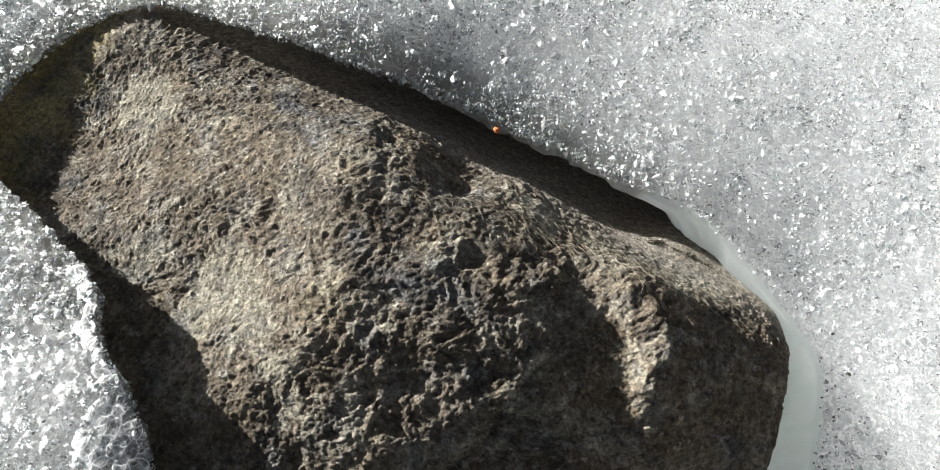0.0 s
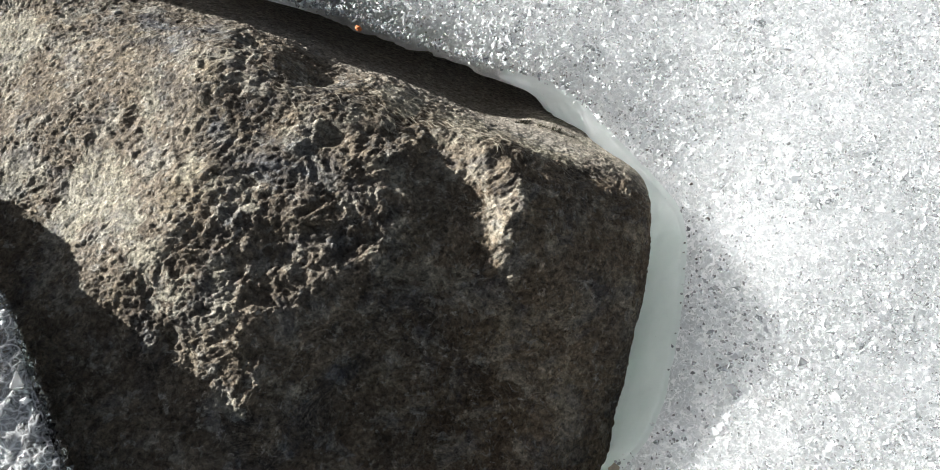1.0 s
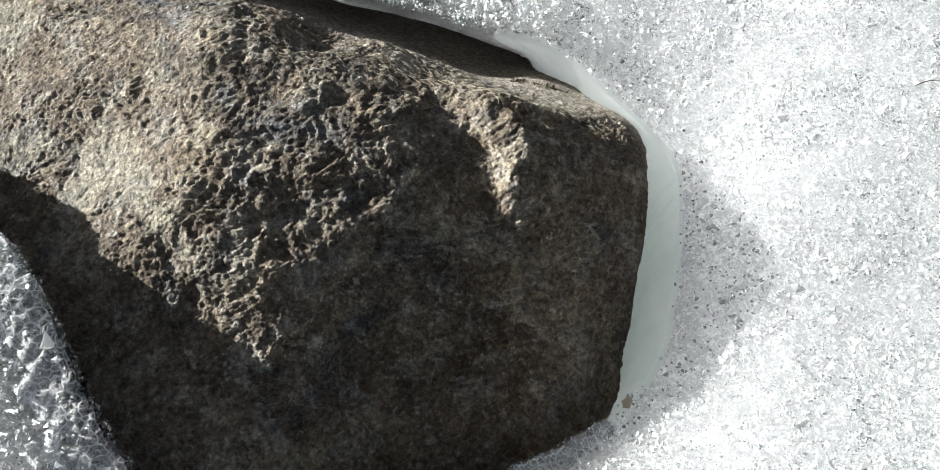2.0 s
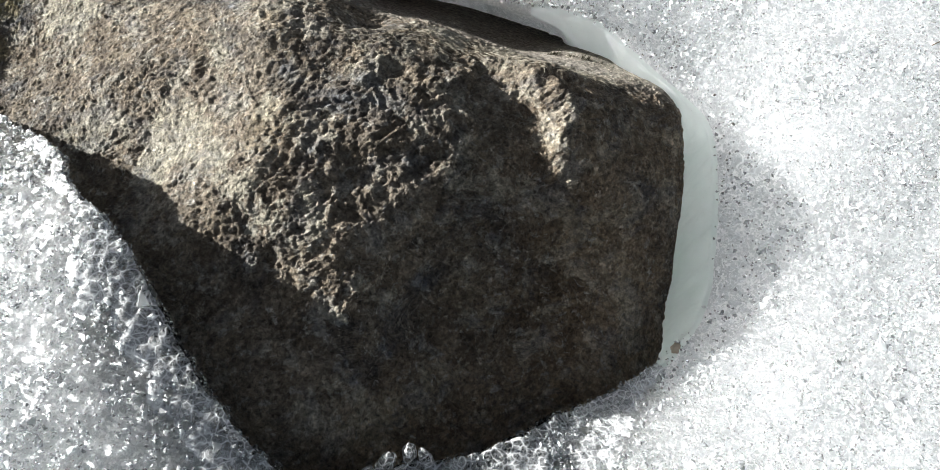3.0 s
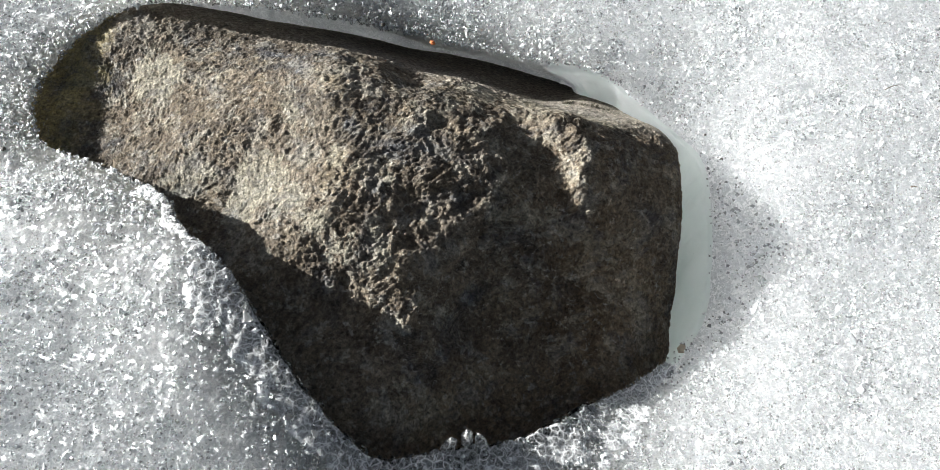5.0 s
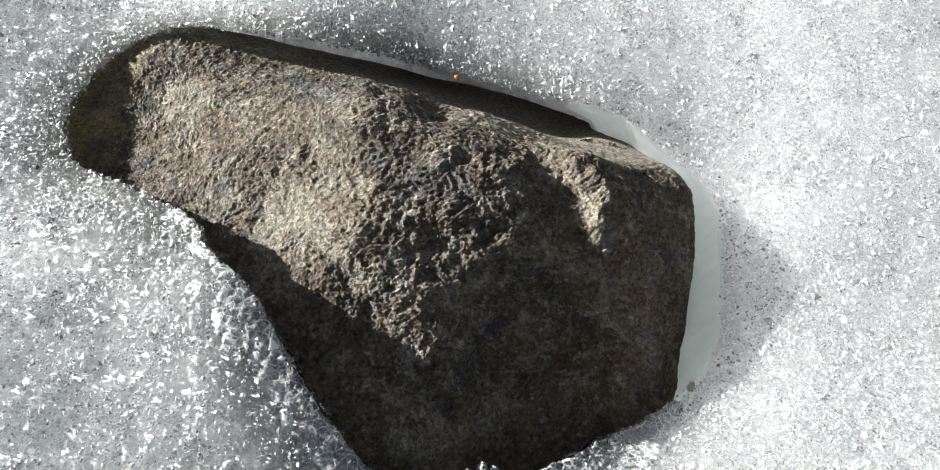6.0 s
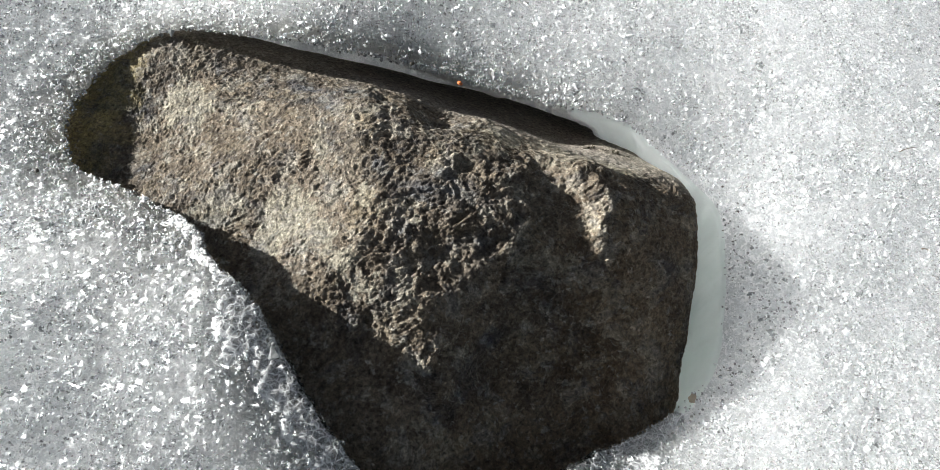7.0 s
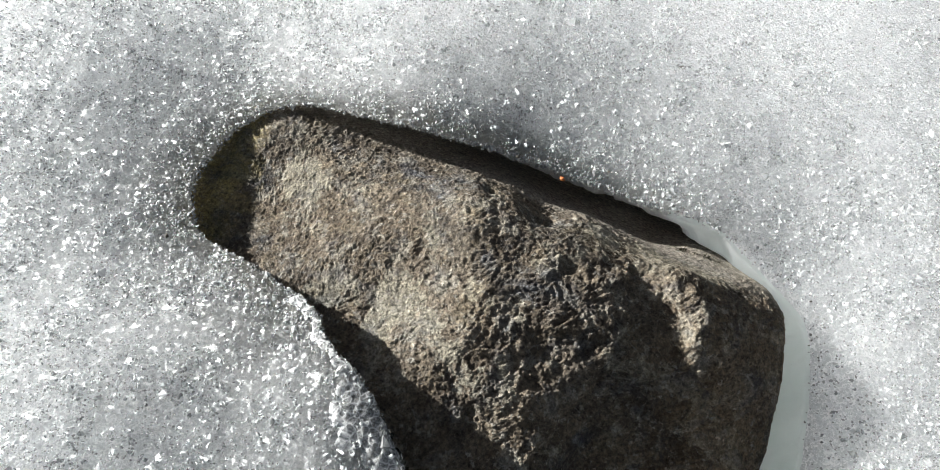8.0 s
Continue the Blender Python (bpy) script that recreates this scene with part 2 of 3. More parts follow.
def snow_material():
    n = Nodes("coarse_old_snow")
    # the crystals: clear grey hearts and white seams between them, at two sizes
    warp = n.t.nodes.new("ShaderNodeMixRGB")
    warp.blend_type = "ADD"
    warp.inputs["Fac"].default_value = 0.010
    n.link(n.coord, warp.inputs["Color1"])
    jig = n.t.nodes.new("ShaderNodeTexNoise")
    jig.inputs["Scale"].default_value = 90.0
    jig.inputs["Detail"].default_value = 4.0
    n.link(n.coord, jig.inputs["Vector"])
    n.link(jig.outputs["Color"], warp.inputs["Color2"])
    at = warp.outputs["Color"]
    seam = n.voronoi(150.0, "DISTANCE_TO_EDGE", at=at)
    seam2 = n.voronoi(310.0, "DISTANCE_TO_EDGE", at=at)
    broad = n.noise(6.0, 4.0, 0.6)
    col = n.ramp(broad, (0.3, (0.94, 0.945, 0.945)), (0.7, (0.985, 0.985, 0.98)))
    # clear ice between ragged white crystals; refraction outlines painted dark round the crystals
    white = n.noise(135.0, 3.0, 0.6, 1.2)
    fine = n.noise(340.0, 3.0, 0.6, 0.8)
    flake = n.maths("ADD", n.maths("MULTIPLY", white, 0.65), n.maths("MULTIPLY", fine, 0.35))
    clear = n.ramp(flake, (0.34, (0.60, 0.61, 0.615)), (0.46, (0.72, 0.73, 0.735)), (0.505, (0.68, 0.69, 0.695)), (0.522, (0.50, 0.505, 0.51)))
    clear = n.mix(1.0, clear, n.ramp(seam, (0.0, 1.35), (0.06, 1.0), (0.5, 0.92)), "MULTIPLY")
    clear = n.mix(1.0, clear, n.ramp(n.noise(24.0, 3.0), (0.35, 0.9), (0.65, 1.1)), "MULTIPLY")
    col = n.mix(n.ramp(flake, (0.522, 0.0), (0.538, 1.0)), n.mix(1.0, col, clear, "MULTIPLY"), col)
    domes = n.maths("SUBTRACT", 1.0, n.voronoi(185.0, "F1", at=at))
    heap = n.maths("ADD", n.maths("MULTIPLY", domes, 0.5), n.maths("MULTIPLY", flake, 1.2))
    nrm = n.bump(heap, 1.0, 0.004, n.facets(170.0, 0.4, at))
    nrm = n.bump(n.noise(420.0, 3.0, 0.7), 0.6, 0.0012, nrm)
    n.set(Coat_Weight=1.0, Coat_Roughness=0.34, Coat_IOR=1.5, Coat_Normal=n.facets(165.0, 1.4, at))
    n.set(Subsurface_Weight=1.0, Subsurface_Radius=(1.0, 1.0, 1.0), Subsurface_Scale=1.0)
    n.set(Base_Color=col, Roughness=0.5, Specular_IOR_Level=0.2, Normal=nrm, IOR=1.31)
    # where the snow is thin, part of the daylight goes through it
    attr = n.t.nodes.new("ShaderNodeAttribute")
    attr.attribute_name = "thinness"
    passing = n.t.nodes.new("ShaderNodeBsdfTranslucent")
    passing.inputs["Color"].default_value = (0.97, 0.96, 0.92, 1)
    both = n.t.nodes.new("ShaderNodeMixShader")
    n.link(n.maths("MULTIPLY", attr.outputs["Fac"], 0.65), both.inputs[0])
    n.link(n.bsdf.outputs[0], both.inputs[1])
    n.link(passing.outputs[0], both.inputs[2])
    n.link(both.outputs[0], n.out.inputs["Surface"])
    return n.mat


def grain_material():
    n = Nodes("clear_snow_grains")
    isl = n.t.nodes.new("ShaderNodeNewGeometry").outputs["Random Per Island"]
    col = n.ramp(isl, (0.0, (0.78, 0.80, 0.805)), (1.0, (0.93, 0.935, 0.93)))
    clear = n.ramp(n.maths("FRACT", n.maths("MULTIPLY", isl, 7.31)), (0.15, 0.0), (0.42, 0.8))
    n.set(Subsurface_Weight=0.5, Subsurface_Radius=(0.02, 0.02, 0.02), Subsurface_Scale=1.0)
    return n.set(Base_Color=col, Roughness=0.16, IOR=1.31, Transmission_Weight=clear)


def ice_material():
    n = Nodes("clear_ice")
    nrm = n.bump(n.noise(160.0, 3.0), 0.35, 0.002)
    return n.set(Base_Color=(0.97, 0.985, 0.98), Roughness=0.04, IOR=1.31, Transmission_Weight=1.0, Normal=nrm)


def lip_material():
    """Clear ice full of white seams, clearer towards its edge."""
    n = Nodes("frothy_clear_ice")
    attr = n.t.nodes.new("ShaderNodeAttribute")
    attr.attribute_name = "inward"
    bend = n.t.nodes.new("ShaderNodeTexNoise")
    bend.inputs["Scale"].default_value = 70.0
    n.link(n.coord, bend.inputs["Vector"])
    warp = n.t.nodes.new("ShaderNodeMixRGB")
    warp.blend_type = "ADD"
    warp.inputs["Fac"].default_value = 0.012
    n.link(n.coord, warp.inputs["Color1"])
    n.link(bend.outputs["Color"], warp.inputs["Color2"])
    at = warp.outputs["Color"]
    seam = n.voronoi(105.0, "DISTANCE_TO_EDGE", at=at)
    seam2 = n.voronoi(230.0, "DISTANCE_TO_EDGE", at=at)
    inward = attr.outputs["Fac"]
    patchy = n.noise(48.0, 4.0, 0.65)
    haze = n.maths("MULTIPLY", n.maths("POWER", inward, 2.6), n.maths("ADD", n.maths("MULTIPLY", patchy, 1.8), 0.2))
    # white seams also stand in for light refracted at the edges of ice grains
    one = n.ramp(seam, (0.0, 0.9), (0.05, 0.45), (0.15, 0.0))
    two = n.ramp(seam2, (0.0, 0.4), (0.08, 0.15), (0.2, 0.0))
    flecks = n.ramp(n.noise(150.0, 4.0, 0.7, 0.8), (0.56, 0.0), (0.63, 0.55))
    frost = n.maths("MAXIMUM", n.maths("MAXIMUM", one, two), flecks)
    laced = n.maths("ADD", n.maths("MULTIPLY", frost, n.maths("ADD", n.maths("MULTIPLY", patchy, 1.3), 0.2)), haze)
    frost = n.maths("MINIMUM", laced, 1.0)
    nrm = n.bump(seam, 0.9, 0.006)
    nrm = n.bump(seam2, 0.6, 0.003, nrm)
    n.set(Base_Color=(0.97, 0.985, 0.98), Roughness=0.05, IOR=1.12, Transmission_Weight=1.0, Normal=nrm)
    white = n.t.nodes.new("ShaderNodeBsdfPrincipled")
    white.inputs["Base Color"].default_value = (0.96, 0.965, 0.96, 1)
    white.inputs["Roughness"].default_value = 0.3
    white.inputs["Subsurface Weight"].default_value = 0.25
    white.inputs["Subsurface Radius"].default_value = (0.05, 0.05, 0.05)
    white.inputs["Subsurface Scale"].default_value = 1.0
    both = n.t.nodes.new("ShaderNodeMixShader")
    n.link(frost, both.inputs[0])
    n.link(n.bsdf.outputs[0], both.inputs[1])
    n.link(white.outputs[0], both.inputs[2])
    n.link(both.outputs[0], n.out.inputs["Surface"])
    return n.mat


def wall_material():
    n = Nodes("smooth_wet_ice")
    col = n.ramp(n.noise(16.0, 4.0), (0.3, (0.76, 0.815, 0.785)), (0.7, (0.84, 0.885, 0.86)))
    col = n.mix(n.ramp(n.noise(300.0, 2.0), (0.72, 0.0), (0.78, 0.4)), col, (0.3, 0.3, 0.27))
    nrm = n.bump(n.noise(45.0, 3.0), 0.25, 0.006)
    n.set(Subsurface_Weight=1.0, Subsurface_Radius=(0.9, 0.9, 0.9), Subsurface_Scale=1.0)
    return n.set(Base_Color=col, Roughness=0.5, IOR=1.31, Normal=nrm)


def plain(name, a, b, scale, rough=0.7):
    n = Nodes(name)
    col = n.mix(n.noise(scale, 4.0), a, b)
    return n.set(Base_Color=col, Roughness=rough, Normal=n.bump(n.noise(scale * 2, 3.0), 0.4, 0.0006))


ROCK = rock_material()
SNOW = snow_material()
GRAIN = grain_material()
ICE = ice_material()
WALL = wall_material()
LIP = lip_material()
SEED = plain("orange_brown_husk", (0.3, 0.07, 0.015), (0.5, 0.16, 0.03), 600.0)
DARK = plain("dark_debris", (0.02, 0.018, 0.014), (0.07, 0.055, 0.04), 900.0)
NEEDLE = plain("dry_needle", (0.05, 0.04, 0.025), (0.14, 0.1, 0.05), 700.0)
STRAW = plain("dry_hair_moss", (0.22, 0.19, 0.14), (0.42, 0.38, 0.3), 300.0)
PEBBLE = plain("tan_pebble", (0.3, 0.24, 0.17), (0.5, 0.42, 0.32), 400.0)
MOSS = plain("dark_moss", (0.03, 0.028, 0.015), (0.08, 0.065, 0.03), 800.0)

# ---------------------------------------------------------------- the snow and its melt hole
HOLE = np.array((-0.16, 0.40))  # the middle from which the hole's edge is laid out
# the edge's distance from the middle, every 7.5 degrees anticlockwise from +x
EDGE = (0.513, 0.448, 0.380, 0.338, 0.305, 0.283, 0.264, 0.247, 0.239, 0.231, 0.228, 0.232,
        0.241, 0.253, 0.276, 0.315, 0.373, 0.404, 0.410, 0.405, 0.395, 0.372, 0.333, 0.266,
        0.224, 0.200, 0.178, 0.172, 0.164, 0.174, 0.181, 0.188, 0.194, 0.209, 0.237, 0.287,
        0.357, 0.431, 0.443, 0.462, 0.487, 0.503, 0.532, 0.569, 0.589, 0.587, 0.584, 0.576)


def edge_at(deg):
    u = np.mod(deg, 360) / 7.5
    i = np.floor(u).astype(int)
    f = u - i
    e = np.array(EDGE)
    p0, p1, p2, p3 = (e[(i + k) % 48] for k in (-1, 0, 1, 2))
    return p1 + 0.5 * f * (p2 - p0 + f * (2 * p0 - 5 * p1 + 4 * p2 - p3 + f * (3 * (p1 - p2) + p3 - p0)))


# rises and dips of the snow: place, width, height
SWELLS = ((-0.37, 0.12, 0.25, 0.052), (0.42, 0.10, 0.20, -0.066), (0.13, -0.10, 0.20, -0.052), (-0.1, 0.85, 0.3, 0.0665),
          (-0.6, 0.4, 0.2, -0.0177), (0.1, 0.56, 0.13, -0.012), (-0.40, 0.35, 0.10, 0.013), (-0.27, 0.25, 0.06, 0.009), (-0.17, -0.05, 0.10, 0.016),
          (0.75, 0.75, 0.3, 0.05), (0.76, -0.08, 0.2, -0.045), (0.47, 0.27, 0.08, 0.008), (-0.62, 0.25, 0.15, 0.02), (-0.8, 0.1, 0.25, 0.075), (-0.85, 1.05, 0.25, 0.06),
          (-1.05, 0.6, 0.25, 0.035))

# the slump of the snow round the hole: place, width, height
SLUMPS = ((-0.27, 0.2, 0.07, 0.0140), (-0.42, 0.16, 0.1, -0.0160), (0.08, 0.50, 0.05, -0.003), (0.29, 0.455, 0.04, 0.010), (0.37, 0.30, 0.05, 0.010), (0.095, 0.25, 0.035, 0.0000), (-0.5, 0.42, 0.13, -0.0247), (-0.36, 0.2, 0.13, -0.0116), (-0.45, 0.75, 0.13, -0.0284), (-0.2, 0.72, 0.12, 0.0041),
          (0.05, 0.62, 0.12, -0.0220), (0.25, 0.52, 0.12, -0.0075), (0.45, 0.42, 0.12, -0.0242), (0.46, 0.22, 0.12, 0.0114), (0.4, 0, 0.13, 0.0146),
          (0.2, -0.05, 0.12, 0.0142), (0, -0.05, 0.12, -0.0175), (-0.2, 0.03, 0.12, -0.0050), (0.62, 0.3, 0.15, 0.0090), (-0.62, 0.62, 0.13, 0.0066))


def snow_height(x, y):
    far = np.exp(-(x ** 2 + (y - 0.3) ** 2) / 4.0)
    z = -0.0097 + far * (0.0763 * x + 0.0860 * y)
    for a, b, s, h in SWELLS + SLUMPS:
        z = z + h * swell(x, y, a, b, s)
    # beside the smooth wall the snow falls away in a steep bowl
    deg, r = polar(x, y)
    return z - 0.0438 * angle_weight(deg, -44, -10, 16) * np.exp(-(np.maximum(r - edge_at(deg), 0) / 0.08) ** 2)


def angle_weight(deg, low, high, soft):
    """1 between two directions from the hole's middle, fading to 0 on both sides."""
    mid, half = (low + high) / 2, (high - low) / 2
    d = np.abs(np.mod(deg - mid + 180, 360) - 180)
    return 1 - step(d, half, half + soft)


def build_snow():
    # directions, spaced evenly along the hole's edge
    fine = np.linspace(0, 360, 4001)
    r = edge_at(fine)
    px, py = r * np.cos(np.radians(fine)), r * np.sin(np.radians(fine))
    run = np.r_[0, np.cumsum(np.hypot(np.diff(px), np.diff(py)))]
    cols = 1300
    deg = np.interp(np.linspace(0, run[-1], cols, endpoint=False), run, fine)
    ca, sa = np.cos(np.radians(deg)), np.sin(np.radians(deg))
    smooth_side = angle_weight(deg, -34, -4, 26) * angle_weight(deg, -34, 60, 9)   # where meltwater left a smooth wall
    lean = 0.28 * angle_weight(deg, -34, -16, 14) - 0.5 * angle_weight(deg, 16, 40, 24)
    thin = 0.95 * angle_weight(deg, 22, 200, 24)  # where the edge is a thin overhanging plate
    front = angle_weight(deg, 248, 300, 14)       # where the edge thins to clear grains
    sag = 0.013 * angle_weight(deg, 18, 34, 30)   # the far edge droops
    rim = edge_at(deg) + 0.003 + 0.034 * front
    rag = fractal(np.c_[rim * ca, rim * sa, 0 * ca], 0.03, 4, 5)
    rim = rim + rag * (0.006 + 0.012 * front) * (1 - 0.8 * smooth_side)
    out = np.r_[np.arange(0, 0.16, 0.0028), 0.16 + np.cumsum(0.0028 * 1.022 ** np.arange(150)), 4, 6, 10, 18, 35, 70, 150, 320]
    out = np.unique(np.round(out, 4))
    verts = []
    x0, y0 = HOLE[0] + rim * ca, HOLE[1] + rim * sa
    # from the bottom up: a smooth wall on one side, elsewhere an undercut lip
    for depth, under in ((0.45, 0.2), (0.36, 0.195), (0.27, 0.19), (0.2, 0.18), (0.15, 0.17), (0.11, 0.155), (0.08, 0.135), (0.06, 0.11),
                         (0.045, 0.085), (0.033, 0.06), (0.024, 0.036), (0.017, 0.018), (0.011, 0.006), (0.007, 0.0), (0.003, 0.0)):
        rr = rim + (1 - smooth_side) * np.maximum(0.3 + 0.25 * front, thin) * under - smooth_side * lean * np.minimum(depth, 0.12)
        x, y = HOLE[0] + rr * ca, HOLE[1] + rr * sa
        wob = fractal(np.c_[x, y, np.full(cols, depth)], 0.05, 3, 31) * 0.003
        verts.append(np.c_[x + wob * ca, y + wob * sa, snow_height(x0, y0) - sag - depth - 0.007 * smooth_side - 0.002 * (1 - smooth_side)])
    walls = len(verts)
    for s in out:
        rr = rim + s
        x, y = HOLE[0] + rr * ca, HOLE[1] + rr * sa
        z = snow_height(x, y)
        z = z - 0.007 * smooth_side * np.exp(-s / 0.012) - (1 - smooth_side) * 0.002 * np.exp(-s / 0.004)
        verts.append(np.c_[x, y, z - sag * np.exp(-s / 0.03)])
    v = np.concatenate(verts)
    first = walls * cols
    top = v[first:]
    near = 1 - step(np.hypot(top[:, 0], top[:, 1] - 0.3), 1.2, 3.0)
    flat = np.c_[top[:, :2], 0 * top[:, 0]]
    calm = np.tile(smooth_side, len(out)) * np.exp(-np.repeat(out, cols) / 0.03)
    h = 0.003 * fractal(flat, 0.16, 3, 41) + near * (1 - 0.85 * calm) * (0.0022 * fractal(flat, 0.03, 3, 43) + 0.0022 * (0.5 - cells(flat, 0.011, 44)))
    top[:, 2] += h
    me = mesh_from("snow", v, grid_faces(len(verts), cols, True), (SNOW, WALL))
    index = np.zeros(len(me.polygons), dtype=np.int32)
    index[: (walls + 2) * cols] = np.tile((smooth_side > 0.3).astype(np.int32), walls + 2)
    me.polygons.foreach_set("material_index", index)
    clear = np.zeros((len(verts), cols), dtype=np.float32)
    clear[:walls] = np.linspace(0, 1, walls)[:, None] ** 0.5 * thin
    clear[walls:] = np.exp(-out / 0.035)[:, None] * thin
    layer = me.attributes.new("thinness", "FLOAT", "POINT")
    layer.data.foreach_set("value", clear.ravel())
    ob = new("ground", me)
    return tagged(ob, "coarse grey-white melting snow with a melt hole round a boulder", "snow", kind="structure")


# ---------------------------------------------------------------- the boulder
CORE = np.array((-0.03, 0.36, -0.20))
# its faces: direction and steepness of the outward normal in degrees, distance from the core
FACES = (
    (-3.1, 87.8, 0.2893), (-90.8, 66.6, 0.2695), (63.8, 88.2, 0.3164), (194.5, 75.1, 0.2795), (0.8, 83.7, 0.4103),
    (-68.6, 47.6, 0.3730), (-155.5, 69.1, 0.2943), (71.9, 16.9, 0.4109), (143.2, 69.2, 0.5058), (191.5, 6.6, 0.6200),
    (-15.8, 0.5, 0.4206), (-93.8, -1.5, 0.4877), (75.5, 9.6, 0.4571), (-71.4, 48.3, 0.3032), (-131.3, 60.4, 0.3293),
    (78.4, 33.4, 0.4874), (57.2, 57.0, 0.2898), (-98.1, 52.0, 0.4559), (-150.6, 44.4, 0.4618), (20.5, 88.2, 0.3666),
    (-0.0, -90.0, 0.1800), (38.7, 46.2, 0.4922), (-47.0, 29.6, 0.4955), (93.2, 49.9, 0.4285), (6.5, 70.0, 0.4515),
    (169.6, 6.5, 0.6000),
)
# lumps and hollows: place, width, height
LUMPS = ((0.08, 0.50, 0.05, -0.003), (0.29, 0.455, 0.04, 0.010), (0.095, 0.25, 0.035, 0.006), (-0.43, 0.715, 0.06, 0.022), (-0.33, 0.745, 0.05, 0.014), (-0.49, 0.64, 0.05, 0.008), (-0.09, 0.065, 0.05, 0.014), (0.075, 0.09, 0.055, -0.014), (0.115, 0.325, 0.028, 0.010), (0.03, 0.485, 0.03, -0.012),
         (-0.25, 0.45, 0.06, 0.012), (-0.08, 0.455, 0.05, 0.011), (-0.24, 0.33, 0.06, -0.014), (-0.42, 0.57, 0.07, -0.010),
         (-0.20, 0.64, 0.09, -0.010), (0.025, 0.468, 0.011, -0.012), (0.043, 0.365, 0.008, -0.012), (-0.05, 0.523, 0.009, -0.009),
         (-0.108, 0.184, 0.006, -0.011), (0.27, 0.32, 0.03, -0.006), (-0.50, 0.60, 0.07, 0.018), (0.27, 0.41, 0.04, -0.010), (0.19, 0.362, 0.03, 0.007), (0.25, 0.340, 0.03, 0.004))
# broader swells and dents, all of one width: place, height
DENTS = ((-0.48, 0.66, -0.0165), (-0.39, 0.48, 0.0060), (-0.39, 0.66, -0.0018), (-0.30, 0.48, -0.0082), (-0.30, 0.57, 0.0051), (-0.21, 0.30, 0.0037), (-0.12, 0.03, 0.0065),
         (-0.12, 0.12, -0.0081), (-0.12, 0.30, 0.0024), (-0.12, 0.39, -0.0031), (-0.12, 0.48, 0.0047), (-0.12, 0.66, 0.0023), (-0.03, 0.12, 0.0071), (-0.03, 0.21, 0.0019),
         (-0.03, 0.39, -0.0024), (-0.03, 0.48, 0.0028), (0.06, 0.03, 0.0072), (0.06, 0.12, -0.0074), (0.06, 0.30, 0.0038), (0.06, 0.39, 0.0039), (0.06, 0.48, 0.0025),
         (0.15, 0.12, -0.0024), (0.15, 0.30, -0.0050), (0.15, 0.39, -0.0066), (0.15, 0.57, -0.0027), (0.24, 0.03, 0.0082), (0.24, 0.21, 0.0061), (0.24, 0.30, 0.0159),
         (0.24, 0.48, -0.0130), (0.33, 0.12, -0.0030), (0.33, 0.30, -0.0086), (0.33, 0.48, 0.0050))
# a broken scarp: the front steps down along this line (y, x); and the rib that was left standing in front of it (x, y)
SCARP = ((0.06, -0.06), (0.118, -0.045), (0.18, 0.022), (0.24, 0.075), (0.29, 0.115), (0.34, 0.128), (0.41, 0.135))
RIB = ((0.185, 0.375), (0.206, 0.331), (0.222, 0.300), (0.214, 0.258))
BLEND = 55.0


def boulder_field(p):
    az, el, d = np.radians([f[0] for f in FACES]), np.radians([f[1] for f in FACES]), np.array([f[2] for f in FACES])
    n = np.c_[np.cos(el) * np.cos(az), np.cos(el) * np.sin(az), np.sin(el)]
    v = (p - CORE) @ n.T - d
    m = v.max(1, keepdims=True)
    w = np.exp(BLEND * (v - m))
    return m[:, 0] + np.log(w.sum(1)) / BLEND, (w / w.sum(1, keepdims=True)) @ n


